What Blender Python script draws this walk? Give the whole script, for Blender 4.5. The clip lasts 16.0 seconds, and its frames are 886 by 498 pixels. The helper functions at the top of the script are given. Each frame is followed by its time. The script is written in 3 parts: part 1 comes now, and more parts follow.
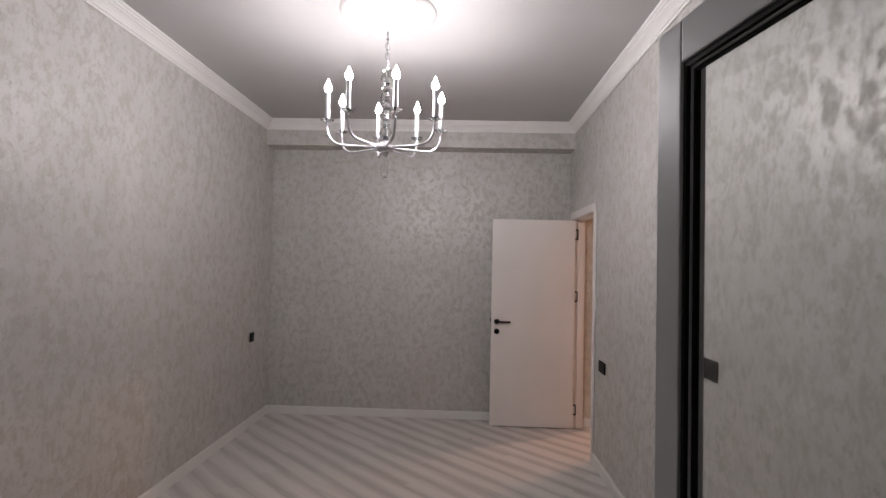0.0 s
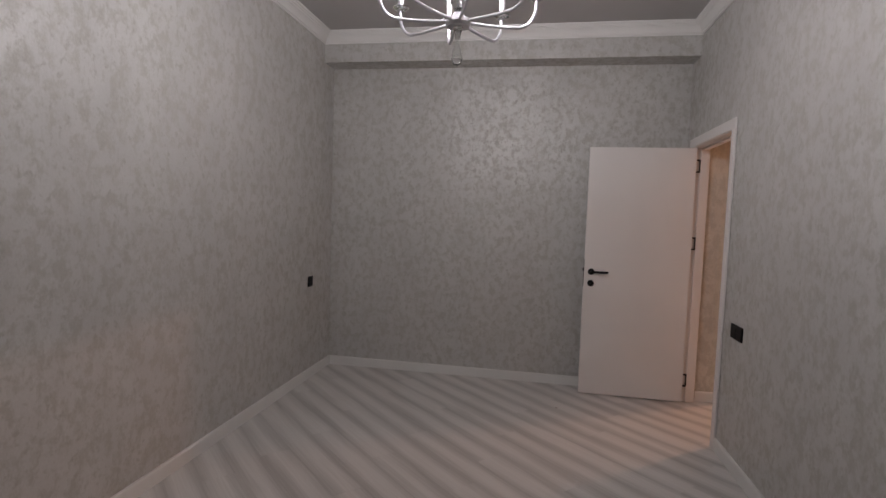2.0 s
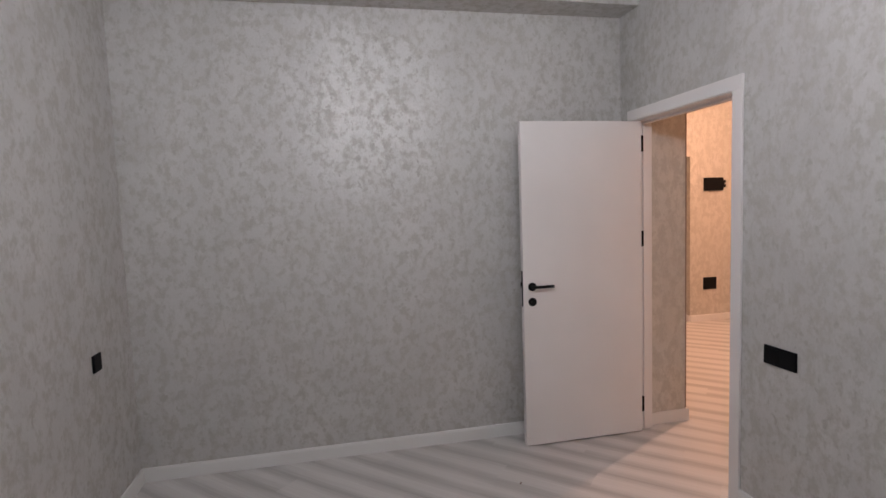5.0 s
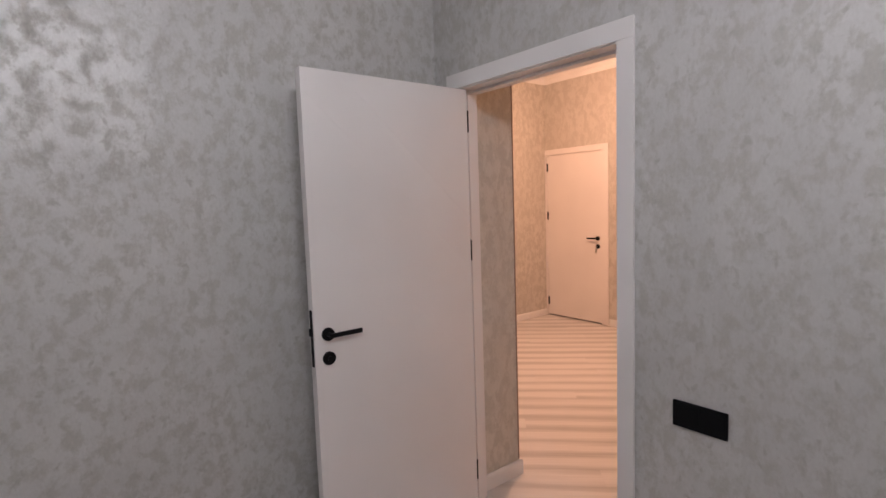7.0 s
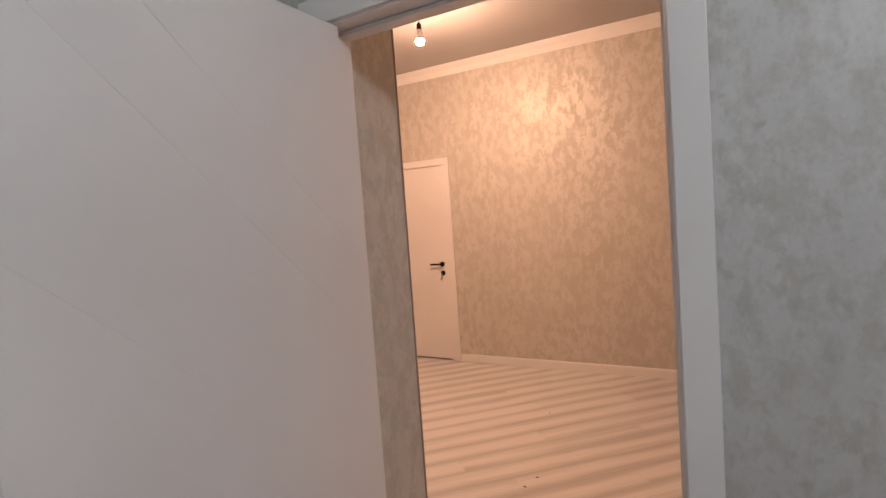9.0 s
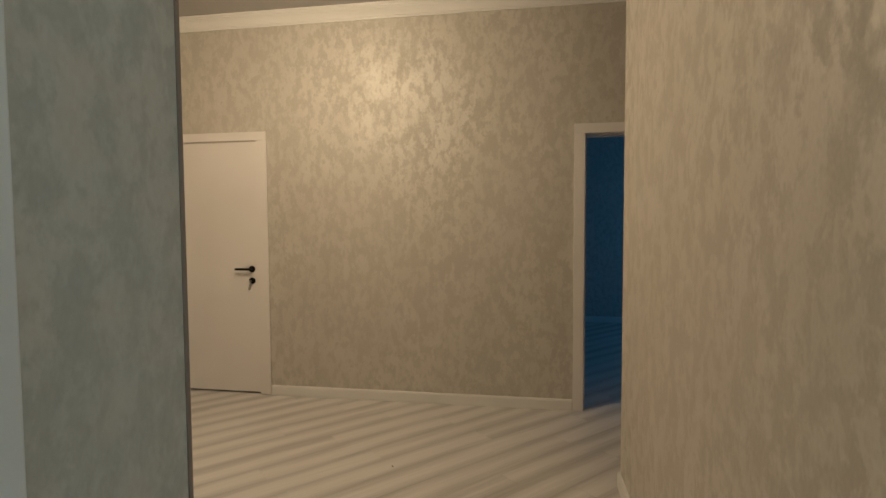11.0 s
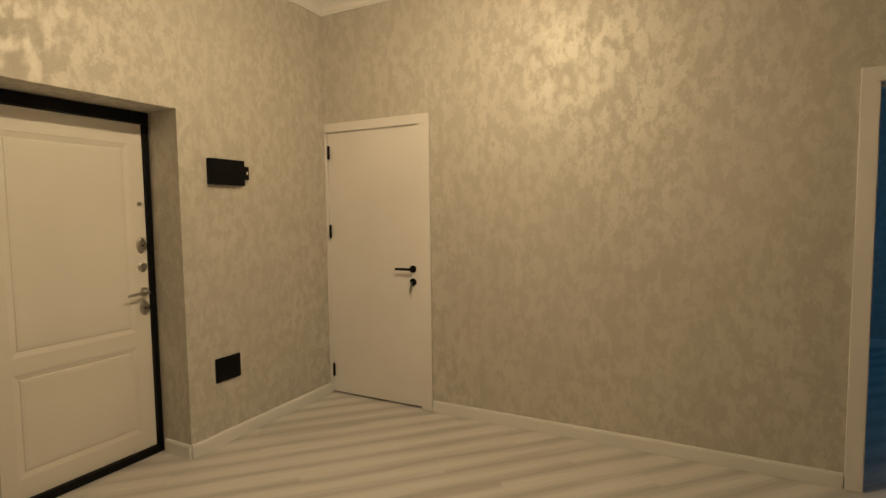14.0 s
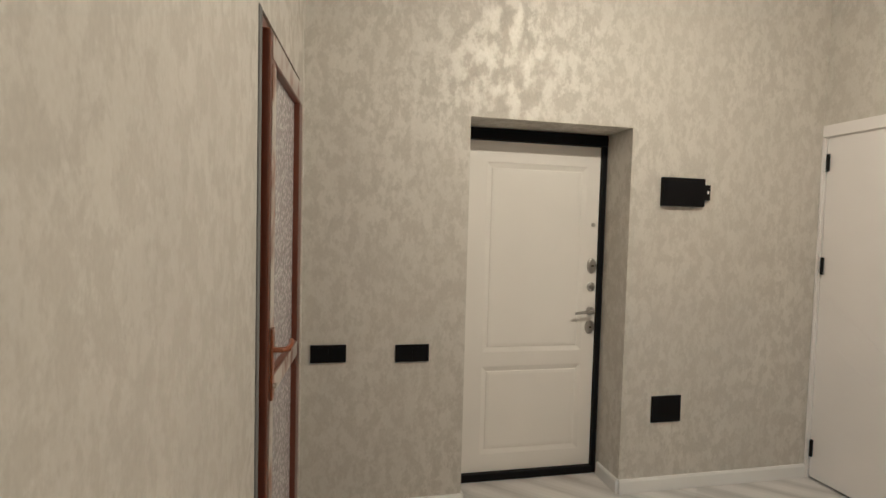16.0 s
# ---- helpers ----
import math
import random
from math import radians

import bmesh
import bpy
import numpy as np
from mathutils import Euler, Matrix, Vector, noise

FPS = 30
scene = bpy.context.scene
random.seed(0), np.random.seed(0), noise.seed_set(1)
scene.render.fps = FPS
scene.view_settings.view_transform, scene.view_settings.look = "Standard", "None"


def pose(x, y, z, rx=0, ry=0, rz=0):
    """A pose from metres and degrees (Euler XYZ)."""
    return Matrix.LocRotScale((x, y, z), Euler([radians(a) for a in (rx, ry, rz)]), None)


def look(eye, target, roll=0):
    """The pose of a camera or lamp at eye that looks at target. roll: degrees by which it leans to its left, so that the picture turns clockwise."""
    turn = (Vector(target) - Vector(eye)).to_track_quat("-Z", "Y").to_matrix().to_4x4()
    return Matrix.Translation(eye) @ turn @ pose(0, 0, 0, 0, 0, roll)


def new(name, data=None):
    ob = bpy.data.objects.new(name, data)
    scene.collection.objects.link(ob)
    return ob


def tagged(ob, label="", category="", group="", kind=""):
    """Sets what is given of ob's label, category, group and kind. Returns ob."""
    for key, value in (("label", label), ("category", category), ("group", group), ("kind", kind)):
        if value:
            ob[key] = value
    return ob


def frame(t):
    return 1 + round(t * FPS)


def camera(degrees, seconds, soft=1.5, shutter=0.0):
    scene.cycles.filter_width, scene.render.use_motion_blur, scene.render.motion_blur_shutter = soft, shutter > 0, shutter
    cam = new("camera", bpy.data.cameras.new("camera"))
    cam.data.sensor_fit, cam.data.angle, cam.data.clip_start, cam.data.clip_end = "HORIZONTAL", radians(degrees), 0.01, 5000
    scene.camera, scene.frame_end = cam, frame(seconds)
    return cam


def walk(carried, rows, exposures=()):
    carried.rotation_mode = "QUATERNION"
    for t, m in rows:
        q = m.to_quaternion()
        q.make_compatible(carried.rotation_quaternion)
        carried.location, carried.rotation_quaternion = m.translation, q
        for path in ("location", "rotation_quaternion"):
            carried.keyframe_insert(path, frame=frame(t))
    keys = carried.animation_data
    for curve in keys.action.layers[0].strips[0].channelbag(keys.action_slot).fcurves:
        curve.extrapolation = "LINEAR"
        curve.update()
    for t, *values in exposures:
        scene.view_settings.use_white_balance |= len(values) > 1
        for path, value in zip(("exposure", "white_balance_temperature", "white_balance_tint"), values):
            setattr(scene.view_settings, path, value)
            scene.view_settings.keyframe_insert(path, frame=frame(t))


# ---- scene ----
cam = camera(81.1, 16.0)
PATH = [
    (0, (0.332, 0.871, 1.556), (0.261, 2.869, 1.615), 1.3),
    (0.5, (0.314, 1.0, 1.507), (0.218, 2.998, 1.532), -0.2),
    (1, (0.328, 1.2, 1.48), (0.132, 3.19, 1.446), -1.1),
    (1.5, (0.282, 1.336, 1.474), (0.001, 3.314, 1.387), 0.1),
    (2, (0.244, 1.617, 1.425), (-0.109, 3.581, 1.295), 2.0),
    (2.5, (0.163, 1.757, 1.449), (-0.3, 3.692, 1.243), 0.4),
    (3, (0.047, 1.98, 1.483), (-0.511, 3.888, 1.265), -2.8),
    (3.5, (-0.131, 2.217, 1.508), (-0.538, 4.167, 1.331), -2.8),
    (4, (-0.4, 2.424, 1.517), (-0.465, 4.416, 1.351), -3.0),
    (4.5, (-0.487, 2.649, 1.491), (-0.28, 4.632, 1.329), -3.1),
    (4.7, (-0.489, 2.774, 1.498), (-0.204, 4.748, 1.34), -2.8),
    (6.8, (-0.177, 4.032, 1.582), (0.989, 5.643, 1.371), -0.4),
    (7, (-0.166, 4.118, 1.504), (1.069, 5.681, 1.323), -1.9),
    (7.5, (-0.076, 4.42, 1.522), (1.342, 5.816, 1.329), -1.8),
    (8, (0.042, 4.638, 1.509), (1.57, 5.921, 1.359), -2.9),
    (10.3, (0.92, 5.474, 1.474), (2.824, 6.07, 1.328), -2.3),
    (10.5, (1.02, 5.513, 1.464), (2.938, 6.061, 1.317), -1.9),
    (11, (1.159, 5.543, 1.382), (3.13, 5.868, 1.281), -0.3),
    (11.5, (1.343, 5.633, 1.431), (3.34, 5.615, 1.335), 0.8),
    (12, (1.439, 5.743, 1.426), (3.432, 5.585, 1.355), 2.2),
    (12.5, (1.551, 5.743, 1.451), (3.548, 5.835, 1.396), 1.7),
    (13, (1.655, 5.712, 1.451), (3.591, 6.209, 1.373), -0.2),
    (13.5, (1.727, 5.749, 1.433), (3.578, 6.495, 1.305), -0.9),
    (14, (1.831, 5.837, 1.42), (3.601, 6.759, 1.28), -0.7),
    (14.5, (1.943, 5.952, 1.424), (3.515, 7.18, 1.286), -0.2),
    (15, (2.001, 6.017, 1.432), (3.176, 7.632, 1.319), 0.9),
    (15.5, (2.126, 5.994, 1.458), (2.822, 7.866, 1.351), 1.6),
    (16, (2.17, 5.972, 1.468), (2.595, 7.924, 1.376), 1.5),
]
EXPOSURES = [(0.0, 0.07, 6650, 10), (0.5, -0.08, 6650, 10), (1.0, -0.15, 6650, 10), (1.5, -0.22, 6650, 10), (2.5, -0.08, 6500, 10), (3.0, 0.2, 6400, 9), (4.0, 0.41, 6250, 8), (7.0, 0.34, 6250, 9), (8.2, 0.35, 6200, 10), (10.3, -0.23, 5380, -23), (10.8, -0.33, 4920, -31), (11.5, -0.43, 4500, -43), (12.5, -0.32, 4040, -37), (13.0, -0.38, 4270, -40), (13.5, -0.42, 4960, -41), (14.0, -0.33, 5300, -41), (14.5, -0.21, 4020, -38), (15.0, 0.02, 3890, -34), (16.0, 0.12, 3900, -33)]
walk(cam, [(t, look(eye, target, roll)) for t, eye, target, roll in PATH], EXPOSURES)

# ---- world and lights ----
CANDLE, BULB = 600.0, 4050.0
world = bpy.data.worlds.new("dusk")
scene.world = world
world.use_nodes = True
world.node_tree.nodes["Background"].inputs[0].default_value = (0.05, 0.12, 0.3, 1)
world.node_tree.nodes["Background"].inputs[1].default_value = 0.3


# ---- materials ----
def nodes_of(name, rough=0.5, metal=0.0, color=(0.8, 0.8, 0.8)):
    m = bpy.data.materials.new(name)
    m.use_nodes = True
    b = m.node_tree.nodes["Principled BSDF"]
    b.inputs["Base Color"].default_value = (*color, 1)
    b.inputs["Roughness"].default_value = rough
    b.inputs["Metallic"].default_value = metal
    return m, m.node_tree, b


def add(t, kind, **values):
    n = t.nodes.new(kind)
    for k, v in values.items():
        n.inputs[k].default_value = v
    return n


def noise_at(t, scale, stretch=(1, 1, 1), detail=3.0, distortion=0.0, turn=0.0, rough=0.5):
    c = add(t, "ShaderNodeTexCoord")
    mp = add(t, "ShaderNodeMapping")
    mp.inputs["Scale"].default_value = stretch
    mp.inputs["Rotation"].default_value = (0, 0, turn)
    n = add(t, "ShaderNodeTexNoise", Scale=scale, Detail=detail, Distortion=distortion, Roughness=rough)
    t.links.new(c.outputs["Object"], mp.inputs["Vector"])
    t.links.new(mp.outputs["Vector"], n.inputs["Vector"])
    return n.outputs["Fac"]


def ramp(t, fac, lo, hi, a=(0, 0, 0), b=(1, 1, 1)):
    r = add(t, "ShaderNodeValToRGB")
    r.color_ramp.elements[0].position, r.color_ramp.elements[1].position = lo, hi
    r.color_ramp.elements[0].color, r.color_ramp.elements[1].color = (*a, 1), (*b, 1)
    t.links.new(fac, r.inputs["Fac"])
    return r.outputs["Color"]


def blend(t, fac, a, b, mode="MIX"):
    m = t.nodes.new("ShaderNodeMix")
    m.data_type, m.blend_type = "RGBA", mode
    for k, v in ((0, fac), (6, a), (7, b)):
        if isinstance(v, (int, float)):
            m.inputs[k].default_value = v
        elif isinstance(v, tuple):
            m.inputs[k].default_value = (*v, 1)
        else:
            t.links.new(v, m.inputs[k])
    return m.outputs[2]


def bump(t, b, height, strength, distance=0.002):
    n = add(t, "ShaderNodeBump", Strength=strength, Distance=distance)
    t.links.new(height, n.inputs["Height"])
    t.links.new(n.outputs["Normal"], b.inputs["Normal"])


def wallpaper(name, matt, pearl, scale, stretch, bounds, rough=0.62, fine=120, film_rough=0.46, film_metal=0.12, relief=0.001, flecks=0.9):
    """Wallpaper with a pearly, smoother film broken by matt patches."""
    m, t, b = nodes_of(name, 0.6)
    film = ramp(t, noise_at(t, scale, stretch, 7.0, 0.15, 0.0, rough), *bounds)
    cloud = noise_at(t, 1.1, stretch, 3.0)
    mid = noise_at(t, scale * 0.28, stretch, 3.0)
    grain = noise_at(t, fine, (1, 1, 0.6), 2.0)
    ground = blend(t, ramp(t, cloud, 0.3, 0.7), matt, tuple(c * 0.93 for c in matt))
    shine = blend(t, ramp(t, mid, 0.35, 0.65), pearl, tuple(c * 0.93 for c in pearl))
    color = blend(t, film, ground, shine)
    fleck = ramp(t, noise_at(t, scale * 1.5, stretch, 4.0, 0.3), 0.58, 0.72)
    color = blend(t, fleck, color, tuple(c * flecks for c in matt))
    color = blend(t, 0.05, color, ramp(t, grain, 0.3, 0.7), "OVERLAY")
    t.links.new(color, b.inputs["Base Color"])
    t.links.new(ramp(t, film, 0, 1, (0.75,) * 3, (film_rough,) * 3), b.inputs["Roughness"])
    t.links.new(ramp(t, film, 0, 1, (0.0,) * 3, (film_metal,) * 3), b.inputs["Metallic"])
    ripple = noise_at(t, scale * 2.2, (1, 1, 1), 3.0, 0.4)
    bump(t, b, blend(t, 0.22, blend(t, 0.2, film, grain), ripple), 0.4, relief)
    return m


WALL_ROOM = wallpaper("wallpaper_grey", (0.486, 0.471, 0.436), (0.588, 0.577, 0.56), 20, (1.0, 1.0, 0.8), (0.385, 0.535), 0.64, 120, 0.46, 0.19)
WALL_HALL = wallpaper("wallpaper_beige", (0.517, 0.489, 0.436), (0.607, 0.579, 0.524), 14, (1.15, 1.15, 0.72), (0.445, 0.545), 0.68, 120, 0.48, 0.14, 0.0006, 0.97)


def paint(name, color, rough=0.45, grain=60, strength=0.06):
    m, t, b = nodes_of(name, rough)
    n = noise_at(t, grain, (1, 1, 1), 3.0)
    d = noise_at(t, 1.7, (1, 1, 1), 2.0)
    c = blend(t, ramp(t, d, 0.35, 0.7), color, tuple(v * 0.94 for v in color))
    t.links.new(c, b.inputs["Base Color"])
    bump(t, b, n, strength, 0.001)
    return m


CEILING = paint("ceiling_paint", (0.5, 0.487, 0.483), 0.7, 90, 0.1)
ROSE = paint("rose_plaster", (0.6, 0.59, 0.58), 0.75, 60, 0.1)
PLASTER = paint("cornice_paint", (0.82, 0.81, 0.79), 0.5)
WHITE = paint("white_lacquer", (0.8, 0.77, 0.75), 0.38, 200, 0.03)
IVORY = paint("ivory_lacquer", (0.8, 0.77, 0.72), 0.4, 200, 0.03)
SKIRT = paint("skirting_white", (0.78, 0.77, 0.75), 0.4, 150, 0.03)
BLACK = paint("black_metal", (0.008, 0.008, 0.009), 0.45, 200, 0.03)
PLATE = paint("black_plastic", (0.006, 0.006, 0.007), 0.5, 200, 0.02)
GREY = paint("grey_aluminium", (0.38, 0.39, 0.405), 0.42, 250, 0.03)
RUBBER = paint("black_gasket", (0.008, 0.008, 0.008), 0.6, 200, 0.05)
COPPER = paint("copper_brown_lacquer", (0.2, 0.062, 0.02), 0.28, 80, 0.04)
BROWN = paint("brown_frame", (0.1, 0.026, 0.011), 0.3, 80, 0.05)
BARE = paint("bare_plaster", (0.33, 0.33, 0.32), 0.9, 45, 0.6)
ROUGH = paint("rough_reveal", (0.16, 0.155, 0.15), 0.95, 28, 1.0)
for _m in (BLACK, PLATE, RUBBER):
    _m.node_tree.nodes["Principled BSDF"].inputs["Specular IOR Level"].default_value = 0.1
SATIN, _, _ = nodes_of("satin_nickel", 0.28, 1.0, (0.5, 0.48, 0.45))
PEARL, _, _ = nodes_of("pearl_metal", 0.3, 0.75, (0.55, 0.54, 0.57))
CHROME, _, _ = nodes_of("chrome", 0.12, 1.0, (0.75, 0.75, 0.77))
GLASS, _t, _b = nodes_of("clear_glass", 0.0, 0.0, (0.95, 0.97, 0.96))
_b.inputs["Transmission Weight"].default_value = 1.0
_b.inputs["IOR"].default_value = 1.45
FILM, _t, _b = nodes_of("worn_protective_film", 0.4)
_t.links.new(blend(_t, ramp(_t, noise_at(_t, 14, (1, 1, 0.5), 5.0, 0.3), 0.36, 0.52), (0.2, 0.1, 0.065), (0.46, 0.42, 0.385)), _b.inputs["Base Color"])
bump(_t, _b, noise_at(_t, 40, (1, 1, 0.4), 3.0), 0.4, 0.002)
FROST, _t, _b = nodes_of("patterned_glass", 0.25, 0.0, (0.55, 0.5, 0.5))
_b.inputs["Transmission Weight"].default_value = 0.15
_v = add(_t, "ShaderNodeTexVoronoi", Scale=55.0)
_c = add(_t, "ShaderNodeTexCoord")
_t.links.new(_c.outputs["Object"], _v.inputs["Vector"])
_t.links.new(ramp(_t, _v.outputs["Distance"], 0.1, 0.6, (0.8, 0.76, 0.76), (0.45, 0.41, 0.42)), _b.inputs["Base Color"])
bump(_t, _b, _v.outputs["Distance"], 0.8, 0.004)


def glow(name, color, strength):
    m, t, b = nodes_of(name, 0.4, 0.0, color)
    b.inputs["Emission Color"].default_value = (*color, 1)
    b.inputs["Emission Strength"].default_value = strength
    return m


FLAME = glow("candle_bulb_glow", (1.0, 0.955, 1.0), CANDLE)
TIP = glow("candle_tip_glow", (1.0, 0.955, 1.0), CANDLE * 0.08)
LAMP = glow("warm_bulb_glow", (1.0, 0.525, 0.33), BULB)

LAY, BW, BL = radians(-44), 0.172, 1.28


def laminate():
    """Grey-washed oak laminate: soft streaks along each board."""
    m, t, b = nodes_of("grey_oak_laminate", 0.42)
    c = add(t, "ShaderNodeTexCoord")
    info = add(t, "ShaderNodeObjectInfo")
    off = add(t, "ShaderNodeVectorMath")
    off.operation = "MULTIPLY_ADD"
    comb = add(t, "ShaderNodeCombineXYZ")
    for k in range(3):
        t.links.new(info.outputs["Random"], comb.inputs[k])
    off.inputs[1].default_value = (9, 17, 5)
    t.links.new(comb.outputs[0], off.inputs[0])
    t.links.new(c.outputs["Object"], off.inputs[2])

    def streak(scale, sx, sy, detail):
        rot = add(t, "ShaderNodeMapping")
        rot.inputs["Rotation"].default_value = (0, 0, -LAY)
        t.links.new(off.outputs[0], rot.inputs["Vector"])
        mp = add(t, "ShaderNodeMapping")
        mp.inputs["Scale"].default_value = (sx, sy, 1)
        t.links.new(rot.outputs[0], mp.inputs["Vector"])
        n = add(t, "ShaderNodeTexNoise", Scale=scale, Detail=detail, Distortion=0.3)
        t.links.new(mp.outputs[0], n.inputs["Vector"])
        return n.outputs["Fac"]

    wide = streak(1.0, 0.8, 7.0, 2.0)
    thin = streak(1.0, 3.0, 90.0, 3.0)
    # each board darkens softly towards one long edge
    rot = add(t, "ShaderNodeMapping")
    rot.inputs["Rotation"].default_value = (0, 0, -LAY)
    rot.inputs["Location"].default_value = BOARD_SHIFT
    t.links.new(c.outputs["Object"], rot.inputs["Vector"])
    sep = add(t, "ShaderNodeSeparateXYZ")
    t.links.new(rot.outputs[0], sep.inputs[0])

    def calc(op, a, b2=None):
        n = add(t, "ShaderNodeMath")
        n.operation = op
        for k, v in ((0, a), (1, b2)):
            if isinstance(v, (int, float)):
                n.inputs[k].default_value = v
            elif v is not None:
                t.links.new(v, n.inputs[k])
        return n.outputs[0]

    wander = calc("MULTIPLY", calc("SUBTRACT", wide, 0.5), 1.6)
    across = calc("FRACT", calc("DIVIDE", sep.outputs["Y"], BW))
    band = calc("ABSOLUTE", calc("SUBTRACT", calc("FRACT", calc("ADD", across, 0.0)), 0.5))
    band = calc("ADD", calc("MULTIPLY", band, 2.0), wander)
    col = ramp(t, band, 0.25, 1.05, (0.66, 0.638, 0.616), (0.46, 0.443, 0.427))
    col = blend(t, 0.12, col, ramp(t, thin, 0.25, 0.75), "OVERLAY")
    t.links.new(col, b.inputs["Base Color"])
    bump(t, b, thin, 0.08, 0.001)
    return m


BOARD_SHIFT = (0.0, -(-math.sin(LAY) * 3.4 + math.cos(LAY) * 4.1), 0.0)
OAK = laminate()


# ---- builders ----
def box(bm, x0, x1, y0, y1, z0, z1, bevel=0.0):
    m = Matrix.Translation(((x0 + x1) / 2, (y0 + y1) / 2, (z0 + z1) / 2)) @ Matrix.Diagonal((abs(x1 - x0), abs(y1 - y0), abs(z1 - z0), 1))
    r = bmesh.ops.create_cube(bm, size=1, matrix=m)
    if bevel:
        e = list({e for v in r["verts"] for e in v.link_edges})
        bmesh.ops.bevel(bm, geom=e, offset=bevel, segments=2, affect="EDGES", profile=0.6)
    return bm


def cyl(bm, p, q, r, r2=None, n=20):
    p, q = Vector(p), Vector(q)
    d = q - p
    m = Matrix.Translation((p + q) / 2) @ d.to_track_quat("Z", "Y").to_matrix().to_4x4()
    bmesh.ops.create_cone(bm, cap_ends=True, segments=n, radius1=r, radius2=r if r2 is None else r2, depth=d.length, matrix=m)
    return bm


def lathe(bm, profile, at=(0, 0, 0), n=24):
    """Turns (radius, height) pairs round the upright axis."""
    rings = []
    for r, z in profile:
        if r < 1e-5:
            rings.append([bm.verts.new((at[0], at[1], at[2] + z))])
        else:
            rings.append([bm.verts.new((at[0] + r * math.cos(2 * math.pi * k / n), at[1] + r * math.sin(2 * math.pi * k / n), at[2] + z)) for k in range(n)])
    for a, b in zip(rings, rings[1:]):
        for k in range(n):
            l = (k + 1) % n
            vs = [a[k % len(a)], a[l % len(a)], b[l % len(b)], b[k % len(b)]]
            vs = list(dict.fromkeys(vs))
            if len(vs) > 2:
                bm.faces.new(vs)
    bmesh.ops.recalc_face_normals(bm, faces=bm.faces)
    return bm


def tube(bm, pts, r, n=10):
    """A round bar along the points."""
    pts = [Vector(p) for p in pts]
    rings = []
    for i, p in enumerate(pts):
        d = (pts[min(i + 1, len(pts) - 1)] - pts[max(i - 1, 0)]).normalized()
        side = d.cross(Vector((0, 0, 1)))
        side = side.normalized() if side.length > 1e-3 else Vector((1, 0, 0))
        up = side.cross(d).normalized()
        rings.append([bm.verts.new(p + r * (math.cos(2 * math.pi * k / n) * side + math.sin(2 * math.pi * k / n) * up)) for k in range(n)])
    for a, b in zip(rings, rings[1:]):
        for k in range(n):
            bm.faces.new((a[k], a[(k + 1) % n], b[(k + 1) % n], b[k]))
    bm.faces.new(rings[0])
    bm.faces.new(rings[-1])
    bmesh.ops.recalc_face_normals(bm, faces=bm.faces)
    return bm


def pierced(bm, place, along, z1, holes, thick):
    """One solid wall with openings: along and holes run by place(u, v) on plan, v across the thickness."""
    us = sorted({*along, *(h[k] for h in holes for k in (0, 1))})
    zs = sorted({0.0, z1, *(h[k] for h in holes for k in (2, 3))})

    def solid(i, k):
        if not (0 <= i < len(us) - 1 and 0 <= k < len(zs) - 1):
            return False
        u, z = (us[i] + us[i + 1]) / 2, (zs[k] + zs[k + 1]) / 2
        return not any(a < u < b and c < z < d for a, b, c, d in holes)

    made = {}

    def vert(i, k, side):
        if (i, k, side) not in made:
            made[i, k, side] = bm.verts.new((*place(us[i], thick * side), zs[k]))
        return made[i, k, side]

    for i in range(len(us) - 1):
        for k in range(len(zs) - 1):
            if not solid(i, k):
                continue
            c = [(i, k), (i + 1, k), (i + 1, k + 1), (i, k + 1)]
            bm.faces.new([vert(*p, 0) for p in c])
            bm.faces.new([vert(*p, 1) for p in c][::-1])
            for p, q, step in ((c[0], c[1], (0, -1)), (c[1], c[2], (1, 0)), (c[2], c[3], (0, 1)), (c[3], c[0], (-1, 0))):
                if not solid(i + step[0], k + step[1]):
                    bm.faces.new((vert(*p, 0), vert(*p, 1), vert(*q, 1), vert(*q, 0)))
    bmesh.ops.recalc_face_normals(bm, faces=bm.faces)
    return bm


def mesh_ob(name, bm, material, smooth=False):
    me = bpy.data.meshes.new(name)
    bm.to_mesh(me)
    bm.free()
    if smooth:
        for f in me.polygons:
            f.use_smooth = True
        me.set_sharp_from_angle(angle=radians(35))
    me.materials.append(material)
    return new(name, me)


def part(name, bm, material, parent, label="", smooth=False):
    ob = mesh_ob(name, bm, material, smooth)
    ob.parent = parent
    if label:
        tagged(ob, label)
    return ob


def thing(name, m, label, category, group="", kind=""):
    ob = new(name)
    ob.matrix_world = m
    return tagged(ob, label, category, group, kind)


def setting(name, bm, material, label, category, smooth=False):
    return tagged(mesh_ob(name, bm, material, smooth), label, category, "", "structure")


B = bmesh.new

# ---- plan, in metres ----
XW, XE, YS, YN = -1.625, 1.42, 1.135, 6.143          # living room
XP = 1.54                                           # hall face of the wall with the door
YB, ZB, ZC = 5.924, 2.706, 2.955                       # beam face, its underside, room ceiling
PS, PN, XC = 5.065, 6.028, 3.91                       # passage walls and the south corner
HE, HN, HZ = 5.01, 8.513, 3.015                       # hall east and north walls, ceiling
STUB = (1.828, 6.028)
WN = (2.04, 8.513)                                   # where the skewed west wall meets the north wall
T = 3.2

